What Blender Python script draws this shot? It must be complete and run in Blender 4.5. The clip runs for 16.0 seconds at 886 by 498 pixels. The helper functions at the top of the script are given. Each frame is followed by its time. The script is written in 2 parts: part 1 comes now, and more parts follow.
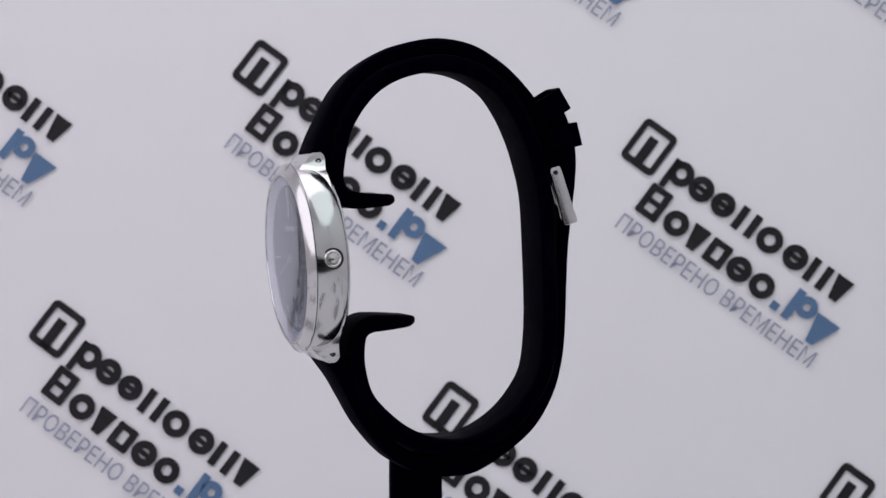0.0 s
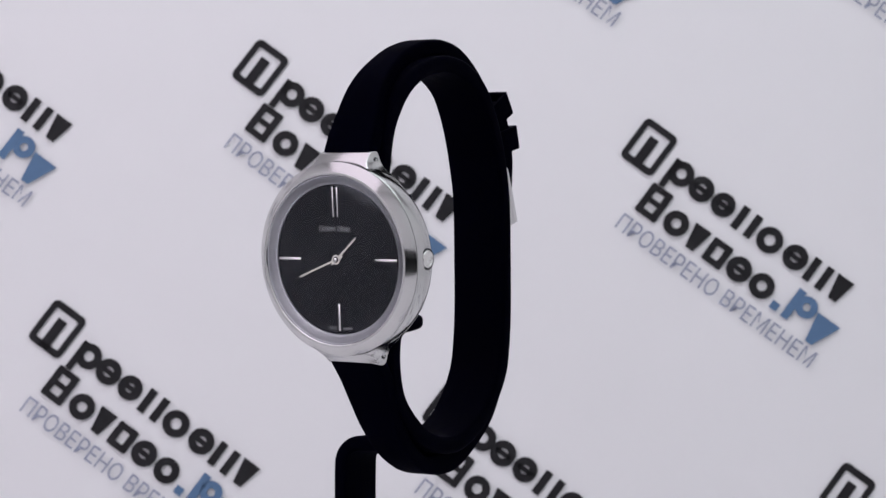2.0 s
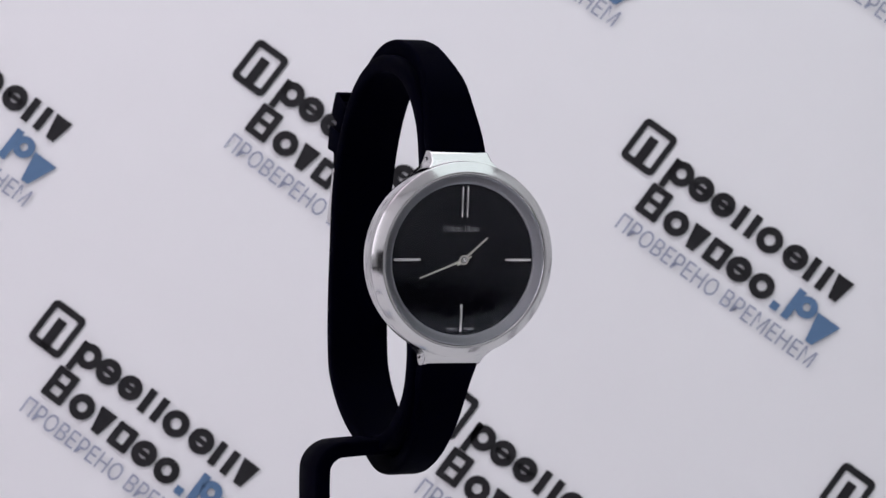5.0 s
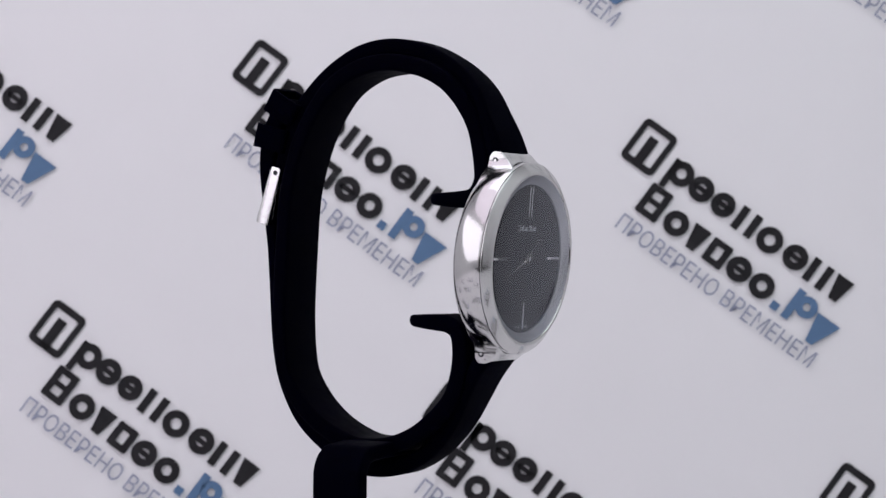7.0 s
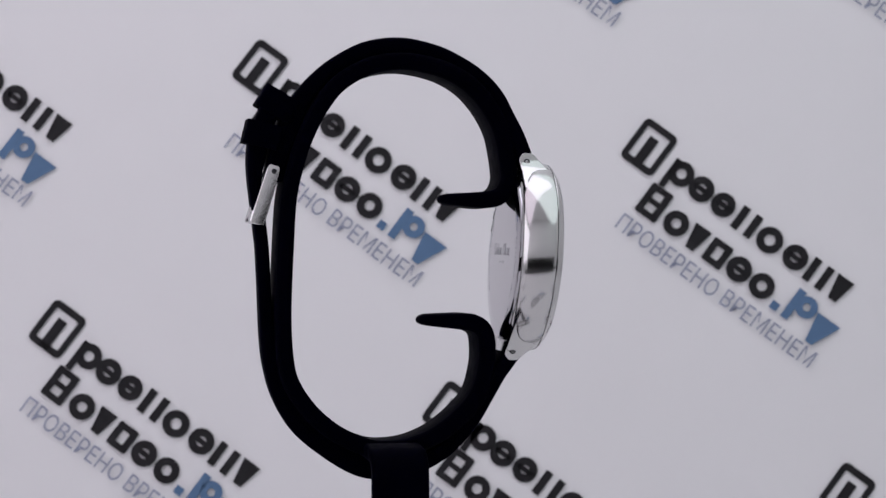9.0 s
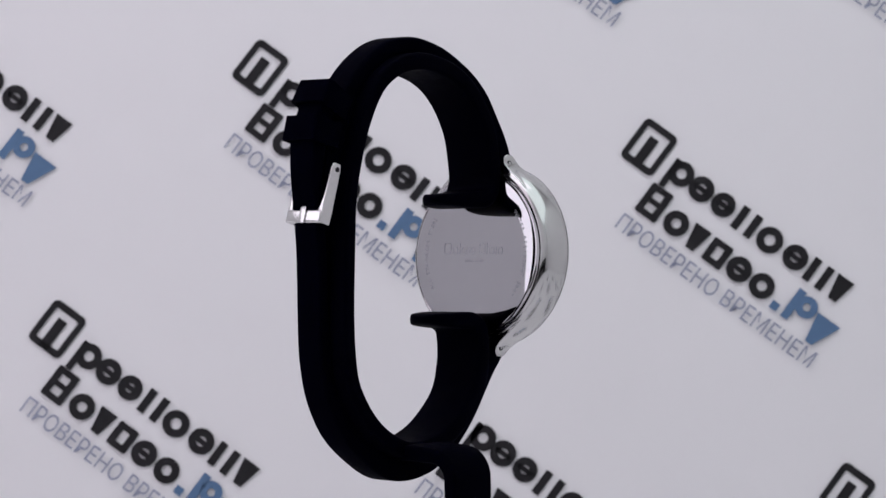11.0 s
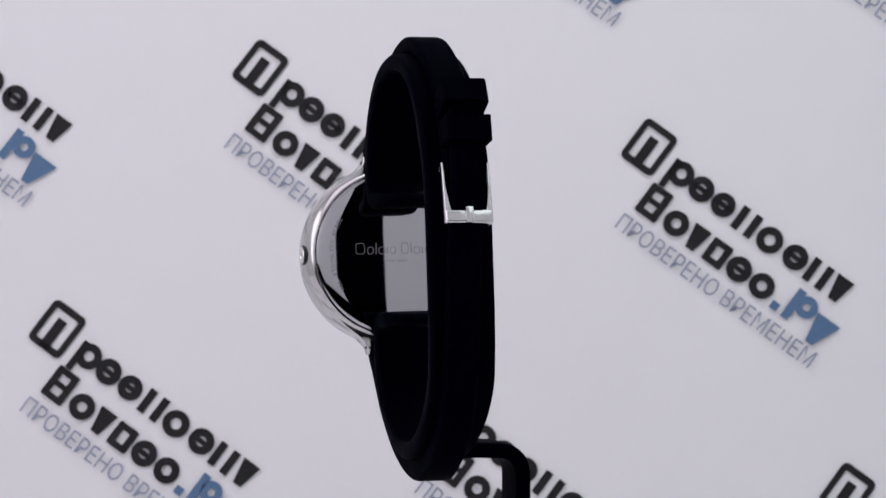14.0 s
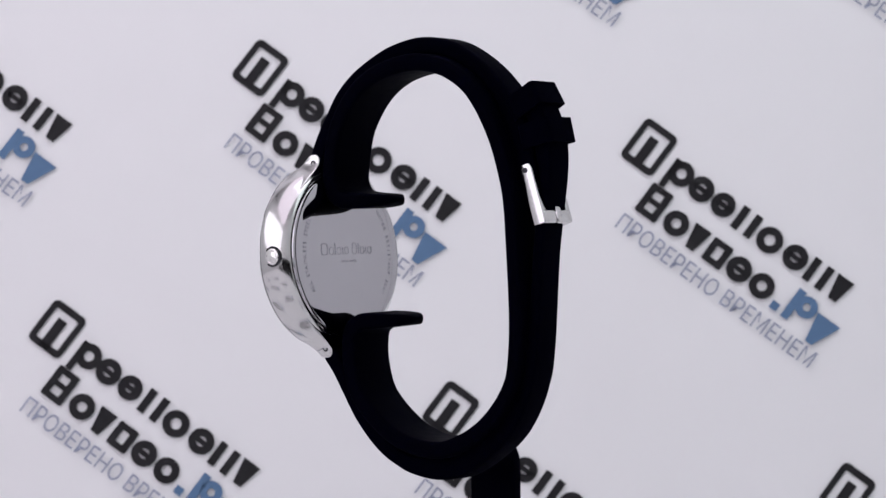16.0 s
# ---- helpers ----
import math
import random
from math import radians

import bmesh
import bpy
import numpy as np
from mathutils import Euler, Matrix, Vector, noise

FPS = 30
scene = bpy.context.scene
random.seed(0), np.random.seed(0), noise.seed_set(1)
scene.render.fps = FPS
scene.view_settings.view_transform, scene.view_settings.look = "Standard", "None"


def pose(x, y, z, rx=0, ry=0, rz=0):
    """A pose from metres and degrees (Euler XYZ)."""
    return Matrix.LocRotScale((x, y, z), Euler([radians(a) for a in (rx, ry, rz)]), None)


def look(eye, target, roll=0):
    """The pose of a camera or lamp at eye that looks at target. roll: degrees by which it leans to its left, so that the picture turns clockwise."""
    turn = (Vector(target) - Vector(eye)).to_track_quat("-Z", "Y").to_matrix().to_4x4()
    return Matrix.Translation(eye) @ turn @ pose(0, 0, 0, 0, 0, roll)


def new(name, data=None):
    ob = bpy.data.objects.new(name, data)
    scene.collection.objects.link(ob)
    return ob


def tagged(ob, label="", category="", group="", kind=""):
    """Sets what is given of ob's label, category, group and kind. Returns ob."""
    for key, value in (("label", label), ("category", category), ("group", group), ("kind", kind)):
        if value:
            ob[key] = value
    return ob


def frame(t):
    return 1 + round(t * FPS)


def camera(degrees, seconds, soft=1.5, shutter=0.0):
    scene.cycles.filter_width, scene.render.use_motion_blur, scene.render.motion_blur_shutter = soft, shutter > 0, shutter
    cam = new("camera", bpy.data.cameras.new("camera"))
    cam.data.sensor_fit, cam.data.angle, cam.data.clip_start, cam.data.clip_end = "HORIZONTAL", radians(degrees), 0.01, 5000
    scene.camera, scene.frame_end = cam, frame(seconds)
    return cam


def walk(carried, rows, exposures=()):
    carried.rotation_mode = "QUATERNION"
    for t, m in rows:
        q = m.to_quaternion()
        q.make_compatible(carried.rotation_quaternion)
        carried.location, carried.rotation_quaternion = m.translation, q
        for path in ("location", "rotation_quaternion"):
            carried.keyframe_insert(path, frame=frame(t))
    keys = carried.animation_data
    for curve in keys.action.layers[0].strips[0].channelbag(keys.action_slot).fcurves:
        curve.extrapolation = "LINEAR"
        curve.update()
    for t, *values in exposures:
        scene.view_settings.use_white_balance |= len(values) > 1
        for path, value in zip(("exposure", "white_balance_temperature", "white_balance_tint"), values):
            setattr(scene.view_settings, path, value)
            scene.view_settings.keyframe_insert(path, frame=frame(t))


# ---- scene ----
H = 0.130            # height of the lens over the table
AXIS = -0.00548       # where the stand's turning axis stands

cam = camera(20.2, 16.0, soft=1.5)
EYE = Matrix.Translation((0, -0.489, H)) @ pose(0, 0, 0, 90 - 0.762, 0, 0)
walk(cam, [(0, EYE), (16.0, EYE)], exposures=[(0, -0.6), (1.0, -0.56), (2.0, -0.44), (3.0, -0.43), (4.0, -0.49), (5.2, -0.42), (6.5, -0.39), (7.0, -0.49), (7.5, -0.58), (8.2, -0.66), (9.0, -0.69), (10.5, -0.63), (12.0, -0.53), (12.5, -0.5), (13.0, -0.6), (13.5, -0.61), (14.0, -0.48), (14.5, -0.41), (16.0, -0.37)])
cam.data.dof.use_dof = True
cam.data.dof.focus_distance = 0.472
cam.data.dof.aperture_fstop = 80

# ---- light: a white photo tent with soft lamps ----
world = bpy.data.worlds.new("tent_world")
scene.world = world
world.use_nodes = True
world.node_tree.nodes["Background"].inputs["Color"].default_value = (0.8, 0.8, 0.85, 1)
world.node_tree.nodes["Background"].inputs["Strength"].default_value = 0.02


def soft_lamp(name, eye, target, sx, sy, watts, colour):
    data = bpy.data.lights.new(name, "AREA")
    data.shape, data.size, data.size_y, data.energy, data.color = "RECTANGLE", sx, sy, watts, colour
    ob = new(name, data)
    ob.matrix_world = look(eye, target)
    return ob


soft_lamp("top_softbox", (-0.233, -0.07, 0.61), (-0.225, -0.06, 0), 0.46, 0.84, 1.5, (1.0, 0.865, 1.03))
soft_lamp("top_softbox", (0.233, -0.07, 0.61), (0.225, -0.06, 0), 0.46, 0.84, 1.58, (0.87, 1.0, 1.01))
soft_lamp("side_softbox", (-0.43, -0.19, 0.275), (0.0, -0.10, 0.17), 0.62, 0.36, 1.27, (1.0, 0.95, 1.05))


# ---- materials ----
def material(name, colour, rough=0.5, metal=0.0, spec=0.5, vary=0.08, scale=300.0, bump=0.0, bump_scale=1500.0, stretch=(1, 1, 1)):
    """A surface with uneven colour at two scales and fine relief."""
    m = bpy.data.materials.new(name)
    m.use_nodes = True
    nt = m.node_tree
    p = nt.nodes["Principled BSDF"]
    p.inputs["Roughness"].default_value = rough
    p.inputs["Metallic"].default_value = metal
    p.inputs["Specular IOR Level"].default_value = spec
    co = nt.nodes.new("ShaderNodeTexCoord")
    mp = nt.nodes.new("ShaderNodeMapping")
    mp.inputs["Scale"].default_value = stretch
    nt.links.new(co.outputs["Object"], mp.inputs["Vector"])
    n1 = nt.nodes.new("ShaderNodeTexNoise")
    n1.inputs["Scale"].default_value = scale
    n1.inputs["Detail"].default_value = 4
    n2 = nt.nodes.new("ShaderNodeTexNoise")
    n2.inputs["Scale"].default_value = scale * 0.12
    add = nt.nodes.new("ShaderNodeMath")
    add.operation = "ADD"
    ramp = nt.nodes.new("ShaderNodeMapRange")
    ramp.inputs["From Min"].default_value = 0.6
    ramp.inputs["From Max"].default_value = 1.4
    ramp.inputs["To Min"].default_value = 1 - vary
    ramp.inputs["To Max"].default_value = 1 + vary
    mul = nt.nodes.new("ShaderNodeVectorMath")
    mul.operation = "SCALE"
    mul.inputs[0].default_value = colour
    for n in (n1, n2):
        nt.links.new(mp.outputs["Vector"], n.inputs["Vector"])
    nt.links.new(n1.outputs["Fac"], add.inputs[0])
    nt.links.new(n2.outputs["Fac"], add.inputs[1])
    nt.links.new(add.outputs[0], ramp.inputs["Value"])
    nt.links.new(ramp.outputs[0], mul.inputs["Scale"])
    nt.links.new(mul.outputs[0], p.inputs["Base Color"])
    rr = nt.nodes.new("ShaderNodeMapRange")
    rr.inputs["From Min"].default_value, rr.inputs["From Max"].default_value = 0.6, 1.4
    rr.inputs["To Min"].default_value, rr.inputs["To Max"].default_value = rough * 0.8, min(1, rough * 1.2)
    nt.links.new(add.outputs[0], rr.inputs["Value"])
    nt.links.new(rr.outputs[0], p.inputs["Roughness"])
    if bump:
        nb = nt.nodes.new("ShaderNodeTexNoise")
        nb.inputs["Scale"].default_value = bump_scale
        nb.inputs["Detail"].default_value = 3
        b = nt.nodes.new("ShaderNodeBump")
        b.inputs["Strength"].default_value = bump
        b.inputs["Distance"].default_value = 0.0002
        nt.links.new(mp.outputs["Vector"], nb.inputs["Vector"])
        nt.links.new(nb.outputs["Fac"], b.inputs["Height"])
        nt.links.new(b.outputs["Normal"], p.inputs["Normal"])
    return m


def crystal_material():
    """Clear mineral glass: see-through, with the gloss of its surface."""
    m = bpy.data.materials.new("mineral_crystal")
    m.use_nodes = True
    nt = m.node_tree
    nt.nodes.remove(nt.nodes["Principled BSDF"])
    out = nt.nodes["Material Output"]
    tr = nt.nodes.new("ShaderNodeBsdfTransparent")
    tr.inputs["Color"].default_value = (0.97, 0.97, 0.98, 1)
    gl = nt.nodes.new("ShaderNodeBsdfGlossy")
    gl.inputs["Color"].default_value = (0.88, 0.91, 1.0, 1)
    gl.inputs["Roughness"].default_value = 0.07
    # both faces of the pane and of the film on it reflect: 4F / (1 + 3F)
    fr = nt.nodes.new("ShaderNodeFresnel")
    fr.inputs["IOR"].default_value = 1.2
    four = nt.nodes.new("ShaderNodeMath")
    four.operation, four.inputs[1].default_value = "MULTIPLY", 4.0
    plus = nt.nodes.new("ShaderNodeMath")
    plus.operation, plus.inputs[1].default_value, plus.inputs[2].default_value = "MULTIPLY_ADD", 3.0, 1.0
    both = nt.nodes.new("ShaderNodeMath")
    both.operation = "DIVIDE"
    nt.links.new(fr.outputs[0], four.inputs[0])
    nt.links.new(fr.outputs[0], plus.inputs[0])
    nt.links.new(four.outputs[0], both.inputs[0])
    nt.links.new(plus.outputs[0], both.inputs[1])
    # a protective film lies on the glass in long faint creases
    co = nt.nodes.new("ShaderNodeTexCoord")
    mp = nt.nodes.new("ShaderNodeMapping")
    mp.inputs["Scale"].default_value = (1.0, 1.0, 0.12)
    no = nt.nodes.new("ShaderNodeTexNoise")
    no.inputs["Scale"].default_value = 420
    no.inputs["Detail"].default_value = 3
    bp = nt.nodes.new("ShaderNodeBump")
    bp.inputs["Strength"].default_value = 0.10
    bp.inputs["Distance"].default_value = 0.0002
    nt.links.new(co.outputs["Object"], mp.inputs["Vector"])
    nt.links.new(mp.outputs["Vector"], no.inputs["Vector"])
    nt.links.new(no.outputs["Fac"], bp.inputs["Height"])
    nt.links.new(bp.outputs["Normal"], gl.inputs["Normal"])
    mix = nt.nodes.new("ShaderNodeMixShader")
    nt.links.new(both.outputs[0], mix.inputs[0])
    nt.links.new(tr.outputs[0], mix.inputs[1])
    nt.links.new(gl.outputs[0], mix.inputs[2])
    nt.links.new(mix.outputs[0], out.inputs["Surface"])
    return m


PAPER = material("printed_paper", (0.80, 0.79, 0.80), 0.75, vary=0.012, scale=60, bump=0.05, bump_scale=900)
TENT = material("tent_cloth", (0.80, 0.80, 0.80), 0.9, vary=0.02, scale=40)
DARK_SURROUND = material("dark_surround", (0.005, 0.005, 0.006), 0.95, vary=0.2, scale=20)
INK_BLACK = material("black_ink", (0.012, 0.011, 0.013), 0.6, spec=0.25, vary=0.15, scale=200)
INK_BLUE = material("blue_ink", (0.10, 0.18, 0.31), 0.6, spec=0.25, vary=0.06, scale=200)
INK_GREY = material("grey_ink", (0.30, 0.32, 0.41), 0.65, spec=0.25, vary=0.06, scale=200)
RUBBER = material("black_rubber", (0.0002, 0.0002, 0.0026), 0.65, spec=0.006, vary=0.25, scale=900, bump=0.15, bump_scale=3000)
PLASTIC = material("black_plastic", (0.0002, 0.0002, 0.0026), 0.6, spec=0.007, vary=0.2, scale=500, bump=0.08, bump_scale=2500)
STEEL = material("polished_steel", (0.56, 0.555, 0.55), 0.14, metal=1.0, vary=0.04, scale=500, bump=0.13, bump_scale=240)
SATIN = material("satin_steel", (0.50, 0.50, 0.52), 0.5, metal=1.0, vary=0.02, scale=900)
MIRROR = material("mirror_steel", (0.49, 0.48, 0.505), 0.035, metal=1.0, vary=0.015, scale=300, bump=0.012, bump_scale=180)
BUCKLE_STEEL = material("buckle_steel", (0.63, 0.62, 0.62), 0.17, metal=1.0, vary=0.04, scale=900, bump=0.08, bump_scale=1600)
DIAL = material("black_dial", (0.0015, 0.0015, 0.003), 0.3, spec=0.02, vary=0.02, scale=40)
INDEX = material("applied_index", (0.76, 0.75, 0.73), 0.24, metal=1.0, vary=0.03, scale=900)
HAND = material("pale_gold_hand", (0.78, 0.76, 0.67), 0.24, metal=1.0, vary=0.03, scale=900)
PRINT = material("white_dial_print", (0.55, 0.55, 0.57), 0.6, vary=0.05, scale=900)
ENGRAVE = material("etched_grey", (0.36, 0.36, 0.39), 0.32, metal=0.85, vary=0.08, scale=900)
# dark colour of discs that stand in for the shade inside holes
HOLE_SHADE = material("hole_shade", (0.03, 0.03, 0.035), 0.4, metal=0.8, vary=0.1, scale=900)
CRYSTAL = crystal_material()

MM = Matrix.Scale(0.001, 4)


# ---- mesh helpers (thing shapes are drawn in millimetres) ----
def part(name, bm, mat, parent=None, label="", m=None, angle=35):
    """Link a bmesh drawn in millimetres as one mesh object under its thing."""
    if m is not None:
        bmesh.ops.transform(bm, matrix=m, verts=bm.verts)
    bmesh.ops.transform(bm, matrix=MM, verts=bm.verts)
    bmesh.ops.recalc_face_normals(bm, faces=bm.faces)
    me = bpy.data.meshes.new(name)
    for f in bm.faces:
        f.smooth = True
    bm.to_mesh(me)
    bm.free()
    me.set_sharp_from_angle(angle=radians(angle))
    me.materials.append(mat)
    ob = new(name, me)
    if parent:
        ob.parent = parent
    if label:
        tagged(ob, label)
    return ob


def spline(points, n=8):
    """A smooth line through the control points."""
    p = np.array(points, float)
    q = np.vstack([2 * p[0] - p[1], p, 2 * p[-1] - p[-2]])
    out = []
    for i in range(1, len(q) - 2):
        a, b, c, d = q[i - 1:i + 3]
        for k in range(n):
            t = k / n
            out.append(0.5 * (2 * b + (c - a) * t + (2 * a - 5 * b + 4 * c - d) * t * t + (3 * b - a - 3 * c + d) * t ** 3))
    out.append(p[-1])
    return np.array(out)


def section(hw, ht, r, k=3):
    """A rounded rectangle, hw by ht half sizes."""
    r = min(r, hw * 0.98, ht * 0.98)
    pts = []
    for cx, cy, a0 in ((hw - r, ht - r, 0), (-hw + r, ht - r, 90), (-hw + r, -ht + r, 180), (hw - r, -ht + r, 270)):
        for i in range(k + 1):
            a = radians(a0 + 90 * i / k)
            pts.append((cx + r * math.cos(a), cy + r * math.sin(a)))
    return pts


def ease(u, a, b):
    t = min(1, max(0, (u - a) / (b - a)))
    return t * t * (3 - 2 * t)


def bar(line, hw, ht, xo, r=0.7, round_a=0.0, round_b=0.0, plan=0.0, k=3, back=1.0, out=lambda u: 0.0):
    """Sweep a flat bar along a line in the y-z plane. hw, ht, xo, out: functions of the way along, 0 to 1."""
    bm = bmesh.new()
    line = np.array(line, float)
    line[:, 0] = np.where(line[:, 0] > 0, line[:, 0] * back, line[:, 0])
    d = np.gradient(line, axis=0)
    d /= np.linalg.norm(d, axis=1)[:, None]
    way = np.concatenate([[0], np.cumsum(np.linalg.norm(np.diff(line, axis=0), axis=1))])
    total = way[-1]
    rings = []
    for (y, z), (dy, dz), s in zip(line, d, way):
        u = s / total
        w, t = hw(u), ht(u)
        for end, dist in ((round_a, s), (round_b, total - s)):
            if end and dist < end:
                f = math.sqrt(max(0.01, 1 - (1 - dist / end) ** 2))
                t *= f
            if end and plan and dist < plan:
                w *= math.sqrt(max(0.015, 1 - (1 - dist / plan) ** 2))
        ring = []
        for a, b in section(w, t, r, k):
            b += out(u)
            ring.append(bm.verts.new((xo(u) + a, y - dz * b, z + dy * b)))
        rings.append(ring)
    for a, b in zip(rings, rings[1:]):
        for i in range(len(a)):
            j = (i + 1) % len(a)
            bm.faces.new((a[i], a[j], b[j], b[i]))
    bm.faces.new(rings[0])
    bm.faces.new(list(reversed(rings[-1])))
    return bm


def lathe(profile, n=128, closed=False):
    """Turn a profile of (radius, depth) round the dial's axis, the local y axis."""
    bm = bmesh.new()
    rings = []
    for r, y in profile:
        if r < 1e-6:
            rings.append([bm.verts.new((0, y, 0))])
        else:
            rings.append([bm.verts.new((r * math.cos(2 * math.pi * i / n), y, r * math.sin(2 * math.pi * i / n))) for i in range(n)])
    pairs = list(zip(rings, rings[1:]))
    if closed:
        pairs.append((rings[-1], rings[0]))
    for a, b in pairs:
        for i in range(n):
            j = (i + 1) % n
            if len(a) == 1 and len(b) > 1:
                bm.faces.new((a[0], b[i], b[j]))
            elif len(b) == 1 and len(a) > 1:
                bm.faces.new((a[i], a[j], b[0]))
            elif len(a) > 1:
                bm.faces.new((a[i], a[j], b[j], b[i]))
    return bm


def block(sx, sy, sz, bevel=0.1, m=None, seg=2):
    bm = bmesh.new()
    bmesh.ops.create_cube(bm, size=1)
    bmesh.ops.scale(bm, vec=(sx, sy, sz), verts=bm.verts)
    if bevel:
        bmesh.ops.bevel(bm, geom=bm.edges[:], offset=bevel, segments=seg, affect="EDGES", profile=0.5)
    if m is not None:
        bmesh.ops.transform(bm, matrix=m, verts=bm.verts)
    return bm


def rod(r, length, n=24, bevel=0.1):
    """A cylinder along x, with eased ends, from 0 to length."""
    bm = bmesh.new()
    rings = []
    for x, q in ((0, r - bevel), (bevel, r), (length - bevel, r), (length, r - bevel)):
        rings.append([bm.verts.new((x, q * math.cos(2 * math.pi * i / n), q * math.sin(2 * math.pi * i / n))) for i in range(n)])
    for a, b in zip(rings, rings[1:]):
        for i in range(n):
            bm.faces.new((a[i], a[(i + 1) % n], b[(i + 1) % n], b[i]))
    bm.faces.new(rings[0])
    bm.faces.new(rings[-1])
    return bm


def merge(*bms):
    """Join several bmeshes into the first."""
    me = bpy.data.meshes.new("tmp")
    for b in bms[1:]:
        b.to_mesh(me)
        bms[0].from_mesh(me)
        b.free()
        me.clear_geometry()
    bpy.data.meshes.remove(me)
    return bms[0]


def outline(points, depth, holes=()):
    """A flat plate in the x-z plane from an outline, depth deep in y, with cut-out outlines of as many points."""
    bm = bmesh.new()
    if not holes:
        a = [bm.verts.new((x, 0, z)) for x, z in points]
        b = [bm.verts.new((x, depth, z)) for x, z in points]
        bm.faces.new(a)
        bm.faces.new(list(reversed(b)))
        for i in range(len(a)):
            j = (i + 1) % len(a)
            bm.faces.new((a[i], a[j], b[j], b[i]))
        return bm
    inner = holes[0]
    loops = [[bm.verts.new((x, y, z)) for x, z in pts] for y in (0, depth) for pts in (points, inner)]
    o0, i0, o1, i1 = loops
    for i in range(len(o0)):
        j = (i + 1) % len(o0)
        for a, b in ((o0, i0), (o1, i1), (o0, o1), (i0, i1)):
            bm.faces.new((a[i], a[j], b[j], b[i]))
    return bm


def letters(body, height, m, depth=0.02, spacing=1.0):
    """Words in the built-in font as a thin raised mesh, centred, in the x-z plane facing -y, in millimetres; height of a capital."""
    cu = bpy.data.curves.new("words", "FONT")
    cu.body, cu.align_x, cu.align_y, cu.size, cu.space_character = body, "CENTER", "CENTER", height / 0.72, spacing
    cu.resolution_u = 2
    ob = bpy.data.objects.new("words", cu)
    scene.collection.objects.link(ob)
    me = bpy.data.meshes.new_from_object(ob)
    bpy.data.objects.remove(ob)
    bm = bmesh.new()
    bm.from_mesh(me)
    bpy.data.meshes.remove(me)
    bmesh.ops.transform(bm, matrix=m @ pose(0, 0, 0, 90, 0, 0), verts=bm.verts)
    return bm


# ---- the paper sweep: table and back wall in one sheet ----
BACK_Y = 0.25
TILT = 8.0
HALF_W = 0.47


def sheet():
    # flat on the table, then a soft bend up into the slope, which leans back
    t, r = radians(TILT), 0.03
    foot = BACK_Y - H * math.tan(t)
    reach = r * math.tan((math.pi / 2 - t) / 2)
    line = [(-0.36, 0.0)]
    for i in range(13):
        a = (math.pi / 2 - t) * i / 12
        line.append((foot - reach + r * math.sin(a), r - r * math.cos(a)))
    line.append((BACK_Y + 0.5 * math.tan(t), H + 0.5))
    bm = bmesh.new()
    th = 0.003
    outer = [(y + th * (1 if k > 6 else 0), z - th * (1 if k <= 6 else 0)) for k, (y, z) in enumerate(line)]
    rows = []
    for pts in (line, outer):
        rows.append([[bm.verts.new((x * 1000, y * 1000, z * 1000)) for y, z in pts] for x in (-HALF_W, HALF_W)])
    for k, (l, r) in enumerate(rows):
        for i in range(len(line) - 1):
            bm.faces.new((l[i], r[i], r[i + 1], l[i + 1]))
    for side in (0, 1):
        for i in range(len(line) - 1):
            bm.faces.new((rows[0][side][i], rows[0][side][i + 1], rows[1][side][i + 1], rows[1][side][i]))
    for e in (0, -1):
        bm.faces.new((rows[0][0][e], rows[0][1][e], rows[1][1][e], rows[1][0][e]))
    ob = part("backdrop", bm, PAPER)
    return tagged(ob, "white printed paper sweep under and behind the watch stand", "backdrop", kind="structure")


backdrop = sheet()


def wall(name, lo, hi, mat, label):
    bm = bmesh.new()
    bmesh.ops.create_cube(bm, size=1)
    c, e = [(a + b) * 500 for a, b in zip(lo, hi)], [(b - a) * 1000 for a, b in zip(lo, hi)]
    bmesh.ops.scale(bm, vec=e, verts=bm.verts)
    bmesh.ops.translate(bm, vec=c, verts=bm.verts)
    return tagged(part(name, bm, mat), label, name.split("_")[0], kind="structure")


FRONT = -0.50
wall("wall_left", (-0.49, FRONT, -0.003), (-HALF_W, 0.36, 0.64), TENT, "white translucent cloth side of the photo tent")
wall("wall_right", (HALF_W, FRONT, -0.003), (0.49, 0.36, 0.64), TENT, "white translucent cloth side of the photo tent")
wall("ceiling", (-0.49, FRONT, 0.64), (0.49, 0.36, 0.66), TENT, "white cloth top of the photo tent")
# unseen flaps added; their lower edge sets how bright the case back reflects
wall("wall_front_upper", (-0.49, FRONT - 0.01, 0.122), (0.49, FRONT, 0.66), TENT, "unseen white flap above the tent opening, added for the case back to reflect")
wall("wall_front_left", (-0.49, FRONT - 0.01, -0.003), (-0.36, FRONT, 0.122), TENT, "unseen white flap beside the tent opening, added for reflections")
wall("wall_front_right", (0.36, FRONT - 0.01, -0.003), (0.49, FRONT, 0.122), TENT, "unseen white flap beside the tent opening, added for reflections")
# unseen dark box added outside the tent's opening, so the dial reflects black
wall("wall_room_front", (-0.6, -1.32, -0.02), (0.6, -1.30, 0.3), DARK_SURROUND, "unseen dark wall behind the camera, added for the dial to reflect")
wall("wall_room_left", (-0.6, -1.30, -0.02), (-0.58, FRONT - 0.01, 0.3), DARK_SURROUND, "unseen dark wall, added for the dial to reflect")
wall("wall_room_right", (0.58, -1.30, -0.02), (0.6, FRONT - 0.01, 0.3), DARK_SURROUND, "unseen dark wall, added for the dial to reflect")
wall("ceiling_room", (-0.6, -1.32, 0.3), (0.6, FRONT - 0.01, 0.32), DARK_SURROUND, "unseen dark ceiling, added for the dial to reflect")
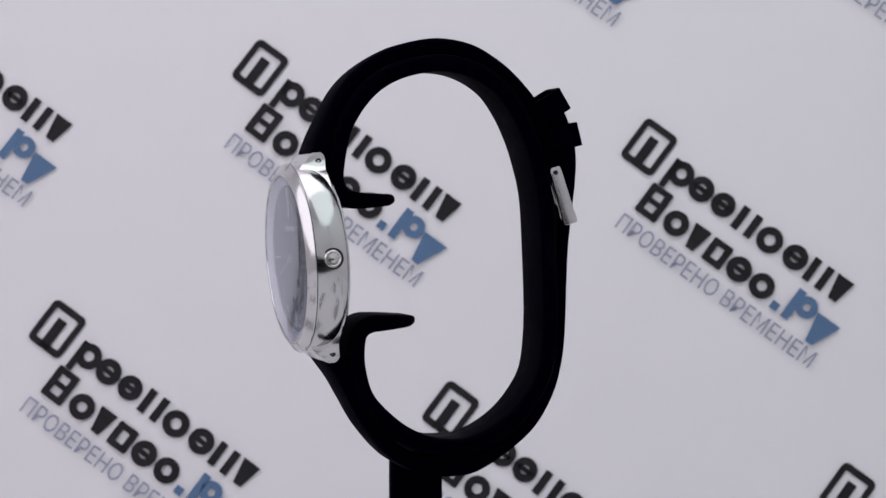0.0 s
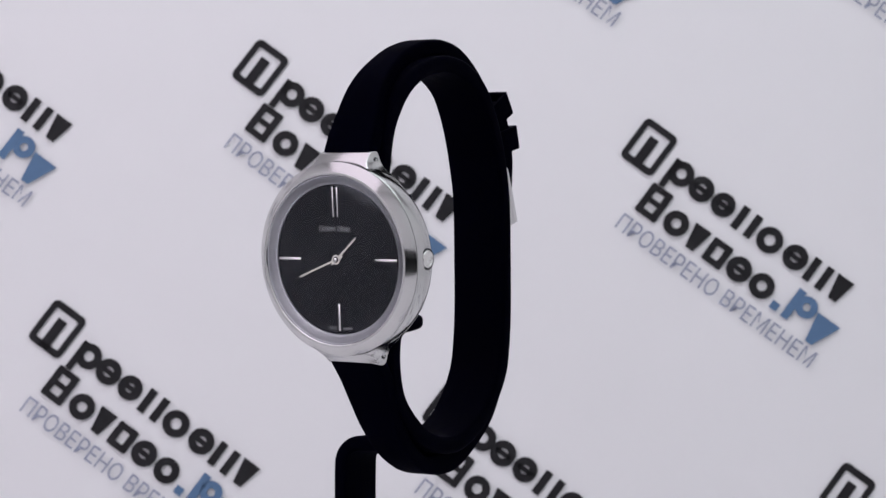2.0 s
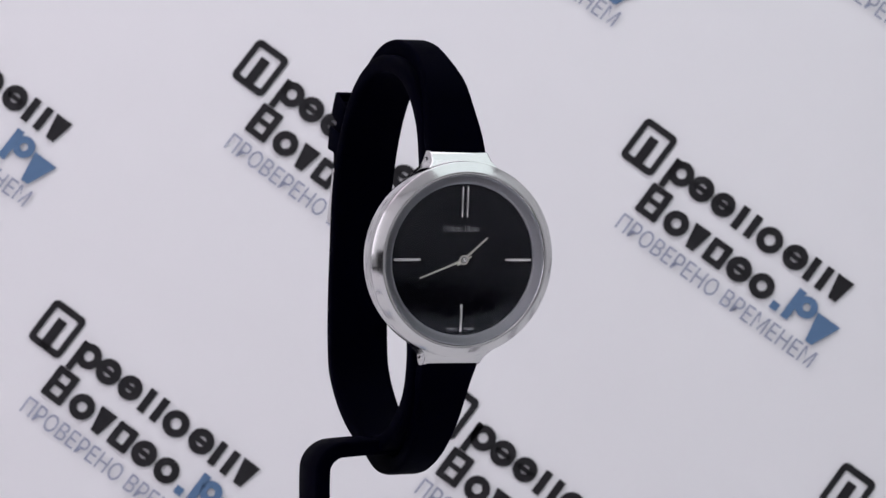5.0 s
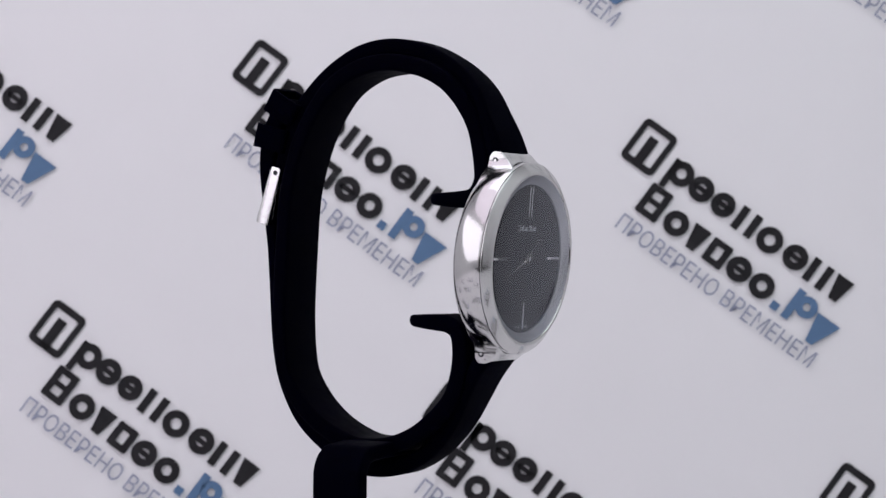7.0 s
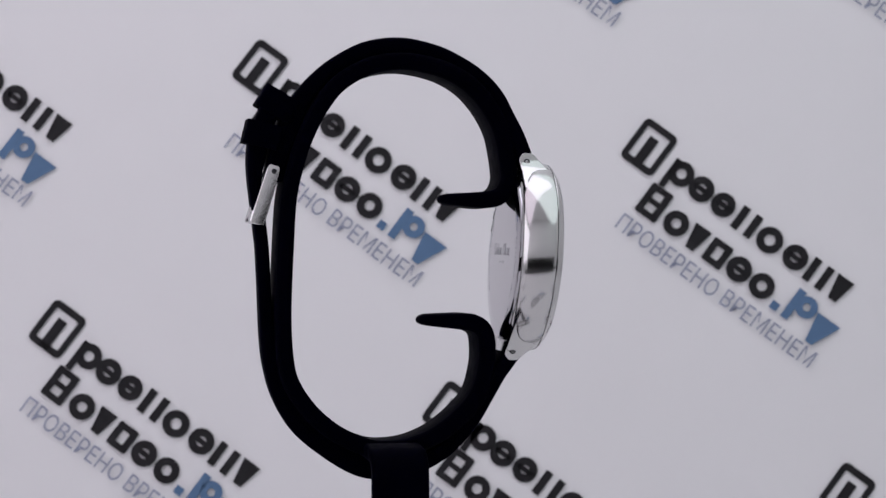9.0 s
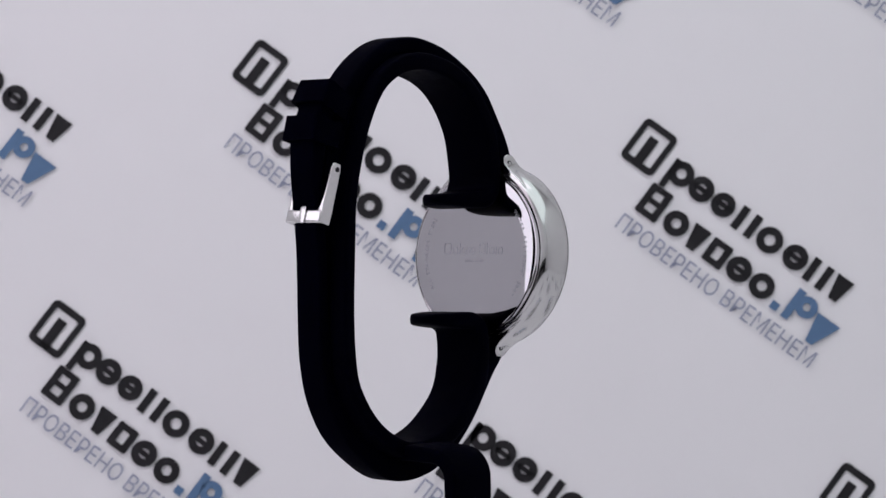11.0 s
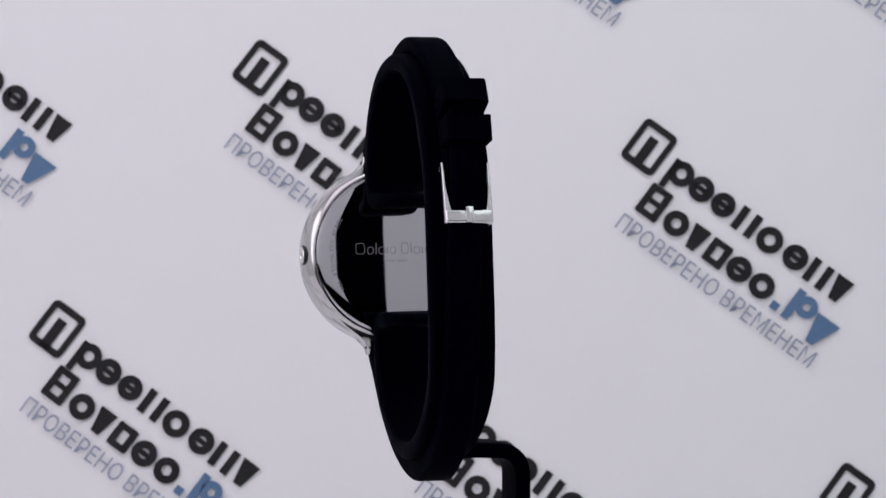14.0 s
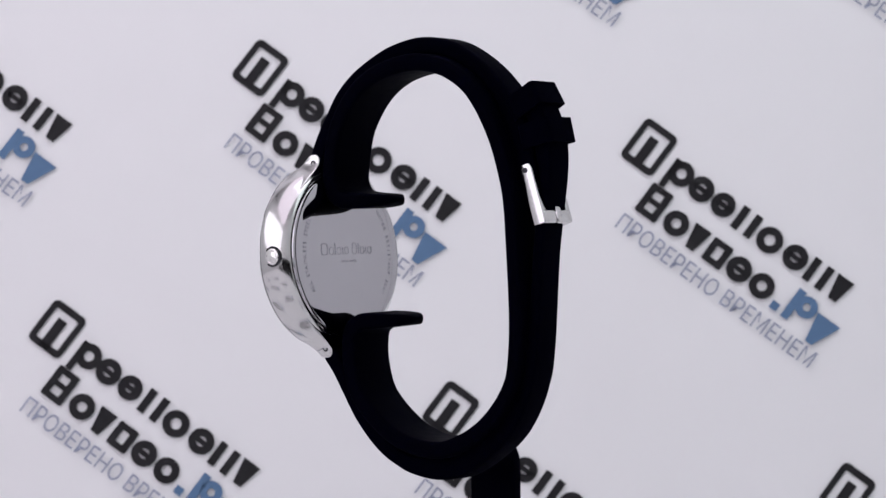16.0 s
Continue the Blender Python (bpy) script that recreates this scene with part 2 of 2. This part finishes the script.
wall("floor", (-0.6, -1.32, -0.04), (0.6, FRONT + 0.18, -0.005), DARK_SURROUND, "unseen dark slab before the tent, added for the dial to reflect")

# ---- the print: one device, repeated over the sheet ----
UNIT = 0.169          # print units to millimetres
LEAN = 36.6           # degrees by which the lines run downhill
ORIGIN, ALONG, ACROSS = (-54.9, 44.6), (116.1, -24.0), (-59.2, -78.4)


def ring_shape(rx, rz, w, n=28, gap=None):
    """A round stroke, w wide; gap: the degrees left open."""
    a0, a1 = gap if gap else (0, 360)
    outer, inner = [], []
    for i in range(n):
        a = radians(a0 + (a1 - a0) * i / (n - (1 if gap else 0)))
        outer.append((rx * math.cos(a), rz * math.sin(a)))
        inner.append(((rx - w) * math.cos(a), (rz - w) * math.sin(a)))
    if gap:
        return outline(outer + inner[::-1], 0.3)
    return outline(outer, 0.3, [inner])


def bar_shape(u, v, w, h):
    return outline([(u - w / 2, v - h / 2), (u + w / 2, v - h / 2), (u + w / 2, v + h / 2), (u - w / 2, v + h / 2)], 0.3)


def moved(bm, u, v):
    bmesh.ops.translate(bm, vec=(u, 0, v), verts=bm.verts)
    return bm


def rings(u0, pitch, count, v, s=23):
    """A row of plain heavy rings."""
    return [moved(ring_shape(s, s, 14.0), u0 + pitch * k, v) for k in range(count)]


def barred(u, v, s=23):
    """A heavy ring with a bar across."""
    return rings(u, 1, 1, v, s) + [bar_shape(u, v, 30, 9)]


def frames(u, v, hw=20, hh=23):
    """A plain heavy upright frame."""
    return [moved(outline(section(hw, hh, 4, 4), 0.3, [section(hw - 12.5, hh - 11.5, 2, 4)]), u, v)]


def mark():
    """The square device: a rounded frame with a bar standing in it."""
    return [moved(merge(outline(section(34.5, 43, 11, 4), 0.3, [section(23.5, 30.5, 3, 4)]), bar_shape(-1, -12, 18, 60)), 1, 1)]


def posts(u, v, gap=27, w=14, h=46):
    """Two plain upright bars side by side."""
    return [bar_shape(u - gap / 2, v, w, h), bar_shape(u + gap / 2, v, w, h)]


def plug(u, v):
    """A plain solid wedge, wide side up."""
    return outline([(u - 8, v - 23), (u + 8, v - 23), (u + 17, v + 23), (u - 17, v + 23)], 0.3)


def first_line():
    """Heavy dark shapes of the device's upper line."""
    return (rings(75, 1, 1, -4) + [bar_shape(58, -14, 12, 58)] + barred(119, -5) + barred(166, -5, 22) + posts(217, -5)
            + rings(268, 1, 1, -7, 24) + barred(322, -5) + posts(371, -5) + [plug(416, -5)])


def second_line():
    """Heavy dark shapes of the device's lower line."""
    return (frames(66, -74, 22, 30) + [bar_shape(66, -74, 20, 10)] + rings(119, 1, 1, -81) + [plug(163, -81)] + frames(208, -81)
            + barred(255, -81) + rings(304, 1, 1, -81))


def blue_tail():
    """Heavy blue shapes that end the lower line."""
    wedge = outline([(420, -114), (434, -114), (458, -60), (410, -60)], 0.3)
    return [bar_shape(342, -96, 15, 15), bar_shape(367, -74, 15, 60), moved(ring_shape(20, 20, 13), 389, -65), wedge]


def place_print(i, j):
    """Where a repeat of the device lies on the sheet: across, and up the slope from the lens's height; i, j count the repeats."""
    return ORIGIN[0] + i * ALONG[0] + j * ACROSS[0], ORIGIN[1] + i * ALONG[1] + j * ACROSS[1]


def build_device():
    """The meshes of one repeat, in print units with the origin in the square mark."""
    meshes = []
    size = Matrix.Scale(UNIT, 4)
    slogan = letters("ПРОВЕРЕНО ВРЕМЕНЕМ", 31, Matrix.Identity(4))
    xs = [v.co.x for v in slogan.verts]
    wide, mid = max(xs) - min(xs), (max(xs) + min(xs)) / 2
    for v in slogan.verts:
        v.co.x = (v.co.x - mid) * 417 / wide + 243.5
        v.co.z += -138
    for name, bms, mat in (("square_mark", mark(), INK_BLACK), ("upper_line", first_line(), INK_BLACK),
                           ("lower_line", second_line(), INK_BLACK), ("blue_line", blue_tail(), INK_BLUE), ("slogan", [slogan], INK_GREY)):
        bm = merge(*bms)
        bmesh.ops.transform(bm, matrix=MM @ pose(0, 0, 0, 0, LEAN, 0) @ size, verts=bm.verts)
        me = bpy.data.meshes.new(name)
        bm.to_mesh(me)
        bm.free()
        me.materials.append(mat)
        meshes.append((name, me))
    return meshes


def print_sheet():
    device = build_device()
    slope = pose(0, BACK_Y * 1000, H * 1000, -TILT, 0, 0)
    flat = pose(0, -20, 0, -90, 0, 0)       # the same print runs on over the table
    for lie, low, high in ((slope, -95, 330), (flat, -130, 300)):
        for j in range(-6, 6):
            for i in range(-5, 6):
                x, up = place_print(i, j)
                if not (-370 < x < 330 and low < up < high):
                    continue
                for k, (name, me) in enumerate(device):
                    ob = new(name, me)
                    ob.parent = backdrop
                    m = lie @ pose(x, -0.6 - 0.1 * k, up)
                    ob.matrix_basis = Matrix.LocRotScale(m.translation * 0.001, m.to_quaternion(), None)


BACK = 0.968         # squeezes the loop's rear half to fit its outline in the camera's view


# ---- the stand: a flat black bar bent to an open ring, on a post ----
def build_stand():
    stand = tagged(new("watch_stand"), "black plastic open ring display stand on a flat bent post", "display stand")
    lean = pose(-0.6, 0, 130, 0, 1.1, 1.25)
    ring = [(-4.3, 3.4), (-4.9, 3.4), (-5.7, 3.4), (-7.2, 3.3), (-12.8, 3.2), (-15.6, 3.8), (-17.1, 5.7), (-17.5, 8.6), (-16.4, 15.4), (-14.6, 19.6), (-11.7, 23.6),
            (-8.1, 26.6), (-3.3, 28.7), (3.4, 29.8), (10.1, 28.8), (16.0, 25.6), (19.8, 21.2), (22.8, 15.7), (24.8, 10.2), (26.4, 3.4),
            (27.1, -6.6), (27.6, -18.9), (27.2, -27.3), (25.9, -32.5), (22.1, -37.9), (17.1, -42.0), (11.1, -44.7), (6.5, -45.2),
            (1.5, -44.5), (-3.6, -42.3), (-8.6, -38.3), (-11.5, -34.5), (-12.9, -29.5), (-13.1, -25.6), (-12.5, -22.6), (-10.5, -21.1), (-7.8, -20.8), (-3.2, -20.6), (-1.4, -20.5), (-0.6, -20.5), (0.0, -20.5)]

    def rear(u):
        # the rear stretch is drawn wider and thinner to fit the camera's view
        return ease(u, 0.28, 0.42) * (1 - ease(u, 0.62, 0.74))

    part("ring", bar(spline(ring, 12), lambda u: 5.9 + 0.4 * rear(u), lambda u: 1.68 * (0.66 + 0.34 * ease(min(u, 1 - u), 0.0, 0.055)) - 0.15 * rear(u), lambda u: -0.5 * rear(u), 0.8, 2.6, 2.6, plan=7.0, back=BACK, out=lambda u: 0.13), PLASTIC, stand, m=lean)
    # the arm leaves the ring's lowest point sideways and bends down into the post
    line = [(-2.0, -45.4), (4.0, -45.4), (10.0, -45.4), (14.0, -45.6)]
    for i in range(1, 7):
        a = radians(90 * i / 7)
        line.append((14.0 + 4.6 * math.sin(a), -50.2 + 4.6 * math.cos(a)))
    line += [(18.6, -52.0), (18.6, -80.0), (18.6, -129.6)]
    bm = bar(np.array(line), lambda u: 5.42, lambda u: 1.5, lambda u: 0.0, 0.7)
    part("post", bm, PLASTIC, stand, m=pose(-0.4, 5.75, 130, 0, 0, 90))
    return stand


# ---- the watch ----
HEAD = Matrix.Translation((-0.3, -24.7, -8.2)) @ pose(0, 0, 0, 4.5, 0.5, 0)


def lug(sign):
    """The flared shoulder that carries the strap, lofted from the case outwards."""
    rows = [(13.2, 11.7, 0.5, 6.0), (14.4, 10.5, 0.42, 6.1), (15.6, 9.1, 0.42, 6.2), (16.4, 8.0, 0.5, 6.25), (17.1, 7.1, 0.8, 6.3),
            (17.8, 6.5, 1.45, 6.4), (18.4, 6.12, 2.1, 6.5), (19.0, 6.0, 2.75, 6.5), (19.5, 5.95, 3.2, 6.3), (19.85, 5.92, 3.6, 6.05), (20.1, 5.9, 4.1, 5.6)]
    bm = bmesh.new()
    rings = []
    for w, hw, y0, y1 in rows:
        c, ht = (y0 + y1) / 2, (y1 - y0) / 2
        rings.append([bm.verts.new((a, c + b, sign * w - (0.35 * ease(w, 15.5, 18.0) if sign < 0 else 0))) for a, b in section(hw, ht, 0.28)])
    for a, b in zip(rings, rings[1:]):
        for i in range(len(a)):
            j = (i + 1) % len(a)
            bm.faces.new((a[i], a[j], b[j], b[i]))
    bm.faces.new(rings[0])
    bm.faces.new(rings[-1])
    return bm


def build_case(watch):
    band = [(16.7, 0.3), (17.9, 0.12), (18.38, 0.2), (18.46, 0.5), (18.5, 1.4), (18.48, 2.4), (18.38, 3.4), (18.16, 4.4), (17.82, 5.4), (17.35, 6.2), (17.0, 6.55), (16.75, 6.65), (16.6, 6.55), (16.55, 5.9), (15.8, 5.8)]
    case = part("case", lathe(band, closed=True), STEEL, watch, m=HEAD)
    for s in (1, -1):
        part("lug", lug(s), STEEL, case, m=HEAD)
        for side in (1, -1):
            # the strap pin's hole: a dark disc for its shade, not a recess
            pin = rod(0.62, 0.35)
            bmesh.ops.translate(pin, vec=(-0.175, 0, 0), verts=pin.verts)
            ob = part("pin_hole_shade", pin, HOLE_SHADE, case, "dark disc for the shaded hole round the strap pin", m=HEAD @ pose(side * 6.08, 5.0, s * 18.35 - (0.3 if s < 0 else 0)))
            tip = rod(0.32, 0.2, bevel=0.05)
            part("pin_tip", tip, STEEL, ob, m=HEAD @ pose(side * 6.2 - 0.1, 5.0, s * 18.35 - (0.3 if s < 0 else 0)))
    part("bezel", lathe([(16.0, -0.75), (16.02, -1.22), (16.14, -1.38), (16.3, -1.42), (16.62, -1.40), (18.22, -0.3), (18.4, -0.08), (18.38, 0.06), (17.9, 0.14), (16.3, 0.2), (16.0, 0.1)], closed=True),
         STEEL, case, "polished bevelled steel bezel", m=HEAD, angle=22)
    part("flange", lathe([(15.98, -1.15), (15.75, -1.1), (15.6, -0.95), (14.55, -0.32), (14.42, -0.3), (14.3, -0.24), (14.25, 0.05), (15.98, 0.2)], closed=True), SATIN, case, "satin steel ring round the dial", m=HEAD, angle=22)
    back = [(16.4, 5.85), (16.4, 6.7), (16.3, 6.95), (16.05, 7.1), (15.7, 7.2), (13, 7.30), (10, 7.36), (6, 7.41), (3, 7.43), (0, 7.44)]
    caseback = part("caseback", lathe(back), MIRROR, watch, "mirror-polished steel case back with etched words", m=HEAD)
    glass = part("crystal", lathe([(15.98, -1.16), (15.98, -1.24), (15.8, -1.33), (15.3, -1.38), (10, -1.5), (0, -1.58)]), CRYSTAL, watch, "clear glass over the dial", m=HEAD)
    glass.visible_shadow = False
    # crown, sunk into the band
    n = 40
    crown = bmesh.new()
    rings = []
    for x, r, teeth in ((15.5, 1.6, 0), (17.05, 1.62, 0.0), (17.2, 1.72, 0.13), (18.5, 1.72, 0.13), (18.62, 1.55, 0), (18.65, 1.3, 0), (18.55, 1.2, 0), (18.55, 0.6, 0), (18.6, 0.5, 0)):
        rings.append([crown.verts.new((x, (r - teeth * (i % 2)) * math.cos(2 * math.pi * i / n), (r - teeth * (i % 2)) * math.sin(2 * math.pi * i / n))) for i in range(n)])
    for a, b in zip(rings, rings[1:]):
        for i in range(n):
            crown.faces.new((a[i], a[(i + 1) % n], b[(i + 1) % n], b[i]))
    crown.faces.new(rings[-1])
    # a dark disc under the crown paints the shade of the gap round it
    seat = rod(2.05, 1.82, 40, 0.05)
    part("crown_gap_shade", seat, HOLE_SHADE, case, "dark disc for the shaded gap round the crown", m=HEAD @ pose(16.62, 3.3, 0.1))
    part("crown", crown, INDEX, watch, "knurled steel winding crown", m=HEAD @ pose(0, 3.3, 0.1))
    return caseback


def build_dial(watch):
    dial = part("dial", lathe([(14.3, 0.1), (14.3, 0.0), (9, 0.0), (0, 0.0)]), DIAL, watch, "plain black dial with four silver bar indexes", m=HEAD)
    for x, z, sx, sz in ((-0.52, 10.85, 0.34, 5.7), (0.52, 10.85, 0.34, 5.7), (11.25, 0, 5.3, 0.5), (-11.25, 0, 5.3, 0.5), (0, -11.0, 0.5, 5.2)):
        part("index", block(sx, 0.3, sz, 0.08), INDEX, dial, m=HEAD @ pose(x, -0.13, z))
    # the maker's name: a row of plain thin strokes
    x = -3.65
    name = []
    for w, h in ((0.75, 1.1), (0.55, 0.75), (0.14, 1.1), (0.5, 0.75), (0.14, 0.75), (0.5, 0.75), (0, 0), (0.6, 1.1), (0.14, 1.1), (0.55, 0.75), (0.14, 0.75), (0.5, 0.75)):
        if w > 0.2:
            o = section(w / 2, h / 2, 0.2)
            i = section(w / 2 - 0.07, h / 2 - 0.07, 0.15)
            b = outline(o, 0.02, [i])
        elif w:
            b = outline(section(w / 2, h / 2, 0.02), 0.02)
        if w:
            bmesh.ops.translate(b, vec=((x + w / 2) * 1.13, -0.03, 5.3 + h / 2), verts=b.verts)
            name.append(b)
        x += (w + 0.16) if w else 0.3
    part("maker_mark", merge(*name), PRINT, dial, m=HEAD)
    for word, x in (("SWISS", -1.75), ("MADE", 1.75)):
        part("small_print", letters(word, 0.5, pose(x, -0.03, -13.1), spacing=1.15), PRINT, dial, m=HEAD)

    def hand(name, angle, length, w, y, tail):
        pts = [(-w * 0.5, 0.9), (-w * 0.42, length), (w * 0.42, length), (w * 0.5, 0.9)]
        b = outline(pts, 0.12)
        t = outline([(-w * 0.5, -0.9), (w * 0.5, -0.9), (w * 0.5, -tail), (-w * 0.5, -tail)], 0.12)
        o = [(0.95 * math.cos(a * math.pi / 12), 0.95 * math.sin(a * math.pi / 12)) for a in range(24)]
        i = [(0.6 * math.cos(a * math.pi / 12), 0.6 * math.sin(a * math.pi / 12)) for a in range(24)]
        part(name, merge(b, t, outline(o, 0.12, [i])), HAND, dial, m=HEAD @ pose(0, y, 0, 0, angle, 0))

    hand("hour_hand", 48.5, 6.3, 0.42, -0.45, 1.6)
    hand("minute_hand", 248.6, 9.4, 0.38, -0.65, 1.7)
    part("hand_cap", lathe([(0.42, -0.7), (0.42, -0.9), (0.3, -0.98), (0, -0.98)], 32), INDEX, dial, m=HEAD)


def build_back_words(caseback):
    """Etched words on the case back, read from behind."""
    turn = HEAD @ pose(0, 0, 0, 0, 0, 180)
    y = -7.46
    for words, a0, a1 in (("ALL STAINLESS STEEL", 180 + 32, 180 - 32), ("WATER RESISTANT 3bar", 38, -38)):
        row = []
        for k, ch in enumerate(words):
            if ch == " ":
                continue
            a = a0 + (a1 - a0) * k / (len(words) - 1)
            r = 13.2
            spin = 90 - a
            row.append(letters(ch, 0.92, Matrix.Translation((r * math.cos(radians(a)), y + 0.13, r * math.sin(radians(a)))) @ pose(0, 0, 0, 0, spin, 0)))
        part("etched_words", merge(*row), ENGRAVE, caseback, m=turn)
    x, name = -7.6, []
    for w, h in ((1.9, 2.3), (1.3, 1.5), (0.2, 2.3), (1.3, 1.5), (0.2, 1.5), (1.2, 1.5), (0, 0), (1.5, 2.3), (0.2, 2.3), (1.3, 1.5), (0.2, 1.5), (1.2, 1.5)):
        if w > 0.3:
            b = outline(section(w / 2, h / 2, 0.5), 0.02, [section(w / 2 - 0.12, h / 2 - 0.12, 0.4)])
        elif w:
            b = outline(section(w / 2, h / 2, 0.02), 0.02)
        if w:
            bmesh.ops.translate(b, vec=((x + w / 2) * 1.1, y, -0.1 + h / 2), verts=b.verts)
            name.append(b)
        x += (w + 0.33) if w else 0.6
    part("maker_mark", merge(*name), ENGRAVE, caseback, m=turn)
    part("etched_words", letters("swiss made", 0.7, pose(0, y, -1.4), spacing=1.1), ENGRAVE, caseback, m=turn)


def build_strap(watch):
    upper = [(-21.3, 10.9), (-19.7, 15.2), (-17.8, 19.1), (-15.7, 23.3), (-12.8, 26.7), (-8.6, 29.7), (-3.4, 32.1), (3.4, 33.4), (10.2, 32.6),
             (15.7, 30.0), (20.4, 26.4), (24.0, 22.2), (26.3, 17.4), (27.9, 13.3), (28.9, 9.0), (29.1, 6.4)]
    part("upper_strap", bar(spline(upper, 6), lambda u: 5.7 - 2.4 * ease(u, 0.0, 0.36), lambda u: 1.64 + 0.4 * ease(u, 0.72, 0.85),
                            lambda u: -0.1 - 1.6 * ease(u, 0.45, 1.0), 0.7, 0, 1.5, back=BACK, out=lambda u: -0.22), RUBBER, watch)

    def filled(u):
        # thickened inward under the ring, so no gap shows from the camera
        return 0.68 * ease(u, 0.23, 0.29) * (1 - ease(u, 0.46, 0.54))

    def thin(u):
        # thinned behind the ring, so the gap below the buckle fits the view
        return 0.42 * ease(u, 0.56, 0.68) * (1 - ease(u, 0.84, 0.9))

    lower = [(-18.7, -27.0), (-15.9, -30.8), (-13.7, -34.7), (-10.6, -40.1), (-6.3, -45.1), (-2.1, -47.9), (1.5, -49.3), (6.7, -50.0), (12.3, -49.2),
             (18.7, -45.6), (24.2, -41.0), (27.9, -35.0), (29.65, -29.2), (30.4, -23.4), (30.85, -13.3), (31.2, -6.6), (31.7, -2.1), (32.4, 3.4),
             (32.9, 7.9), (32.8, 11.8), (31.9, 16.3), (30.0, 20.6), (28.0, 23.4)]
    part("lower_strap", bar(spline(lower, 6), lambda u: 5.7 - 2.45 * ease(u, -0.03, 0.28), lambda u: 1.62 + filled(u) - thin(u) + 0.3 * ease(u, 0.86, 0.92),
                            lambda u: -0.5 - 0.8 * ease(u, 0.1, 0.4) - 0.6 * ease(u, 0.5, 0.9), 0.7, 0, 2.5, back=BACK, out=lambda u: 0.22 + filled(u) - thin(u)), RUBBER, watch)
    # two sliding keepers round both strap ends
    for y, z, tilt in ((27.6, 21.7, 31), (30.3, 15.6, 14)):
        b = outline(section(4.3, 3.6, 0.8), 4.7, [section(3.6, 2.8, 0.4)])
        bmesh.ops.translate(b, vec=(0, -2.35, 0), verts=b.verts)
        part("keeper", b, RUBBER, watch, "black rubber strap loop", m=pose(-1.8, y, z, 90 + tilt, 0, 0))


def build_buckle(watch):
    """A steel pin buckle: two side bars, a front bar and a tongue."""
    lean = pose(-2.0, 28.4, 8.6, 17.5, 0, 0)
    legs = []
    for s in (1, -1):
        leg = bmesh.new()
        rows = ((1.1, 0.35, 0.8), (0.8, 0.6, 1.15), (0.0, 0.62, 1.3), (-4.0, 0.75, 1.35), (-7.6, 1.15, 1.4), (-9.2, 1.7, 1.4), (-10.6, 1.9, 1.35))
        rings = [[leg.verts.new((s * (4.58 - w / 2) + a, 0.15 + b, z)) for a, b in section(w / 2, ht, 0.25)] for z, w, ht in rows]
        for a, b in zip(rings, rings[1:]):
            for i in range(len(a)):
                leg.faces.new((a[i], a[(i + 1) % len(a)], b[(i + 1) % len(a)], b[i]))
        leg.faces.new(rings[0])
        leg.faces.new(rings[-1])
        legs.append(leg)
    front = block(9.1, 2.7, 2.6, 0.5, pose(0, 0.4, -9.5), 3)
    frame_ob = part("buckle_frame", merge(*legs, front), BUCKLE_STEEL, watch, "brushed steel pin buckle frame", m=lean)
    for s in (1, -1):
        b = rod(0.5, 0.12, bevel=0.02)
        part("buckle_pin_end", b, HOLE_SHADE, frame_ob, m=lean @ pose(s * 4.62 - 0.06, 0, 0))
    tongue = merge(block(1.5, 0.9, 8.6, 0.2, pose(0, 0.3, -4.6)), block(1.7, 1.1, 3.3, 0.35, pose(0, 1.6, -9.35)))
    part("buckle_tongue", tongue, BUCKLE_STEEL, watch, "narrow steel buckle tongue", m=lean)


def build_watch():
    watch = tagged(new("wristwatch"), "polished steel wristwatch, black dial, black strap buckled round a stand", "watch")
    caseback = build_case(watch)
    build_dial(watch)
    build_back_words(caseback)
    build_strap(watch)
    build_buckle(watch)
    return watch


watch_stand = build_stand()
wristwatch = build_watch()
print_sheet()

TURN = [-72.7, -53.8, -34.8, -15.8, 3.3, 22.5, 41.7, 60.9, 80.2, 99.4, 118.7, 137.8, 157.0, 176.0, 195.0, 213.9, 232.6]


def motions():
    walk(wristwatch, [(t, pose(AXIS, 0, H, 0, 0, a)) for t, a in enumerate(TURN)])
    walk(watch_stand, [(t, pose(AXIS, 0, 0, 0, 0, a)) for t, a in enumerate(TURN)])


motions()
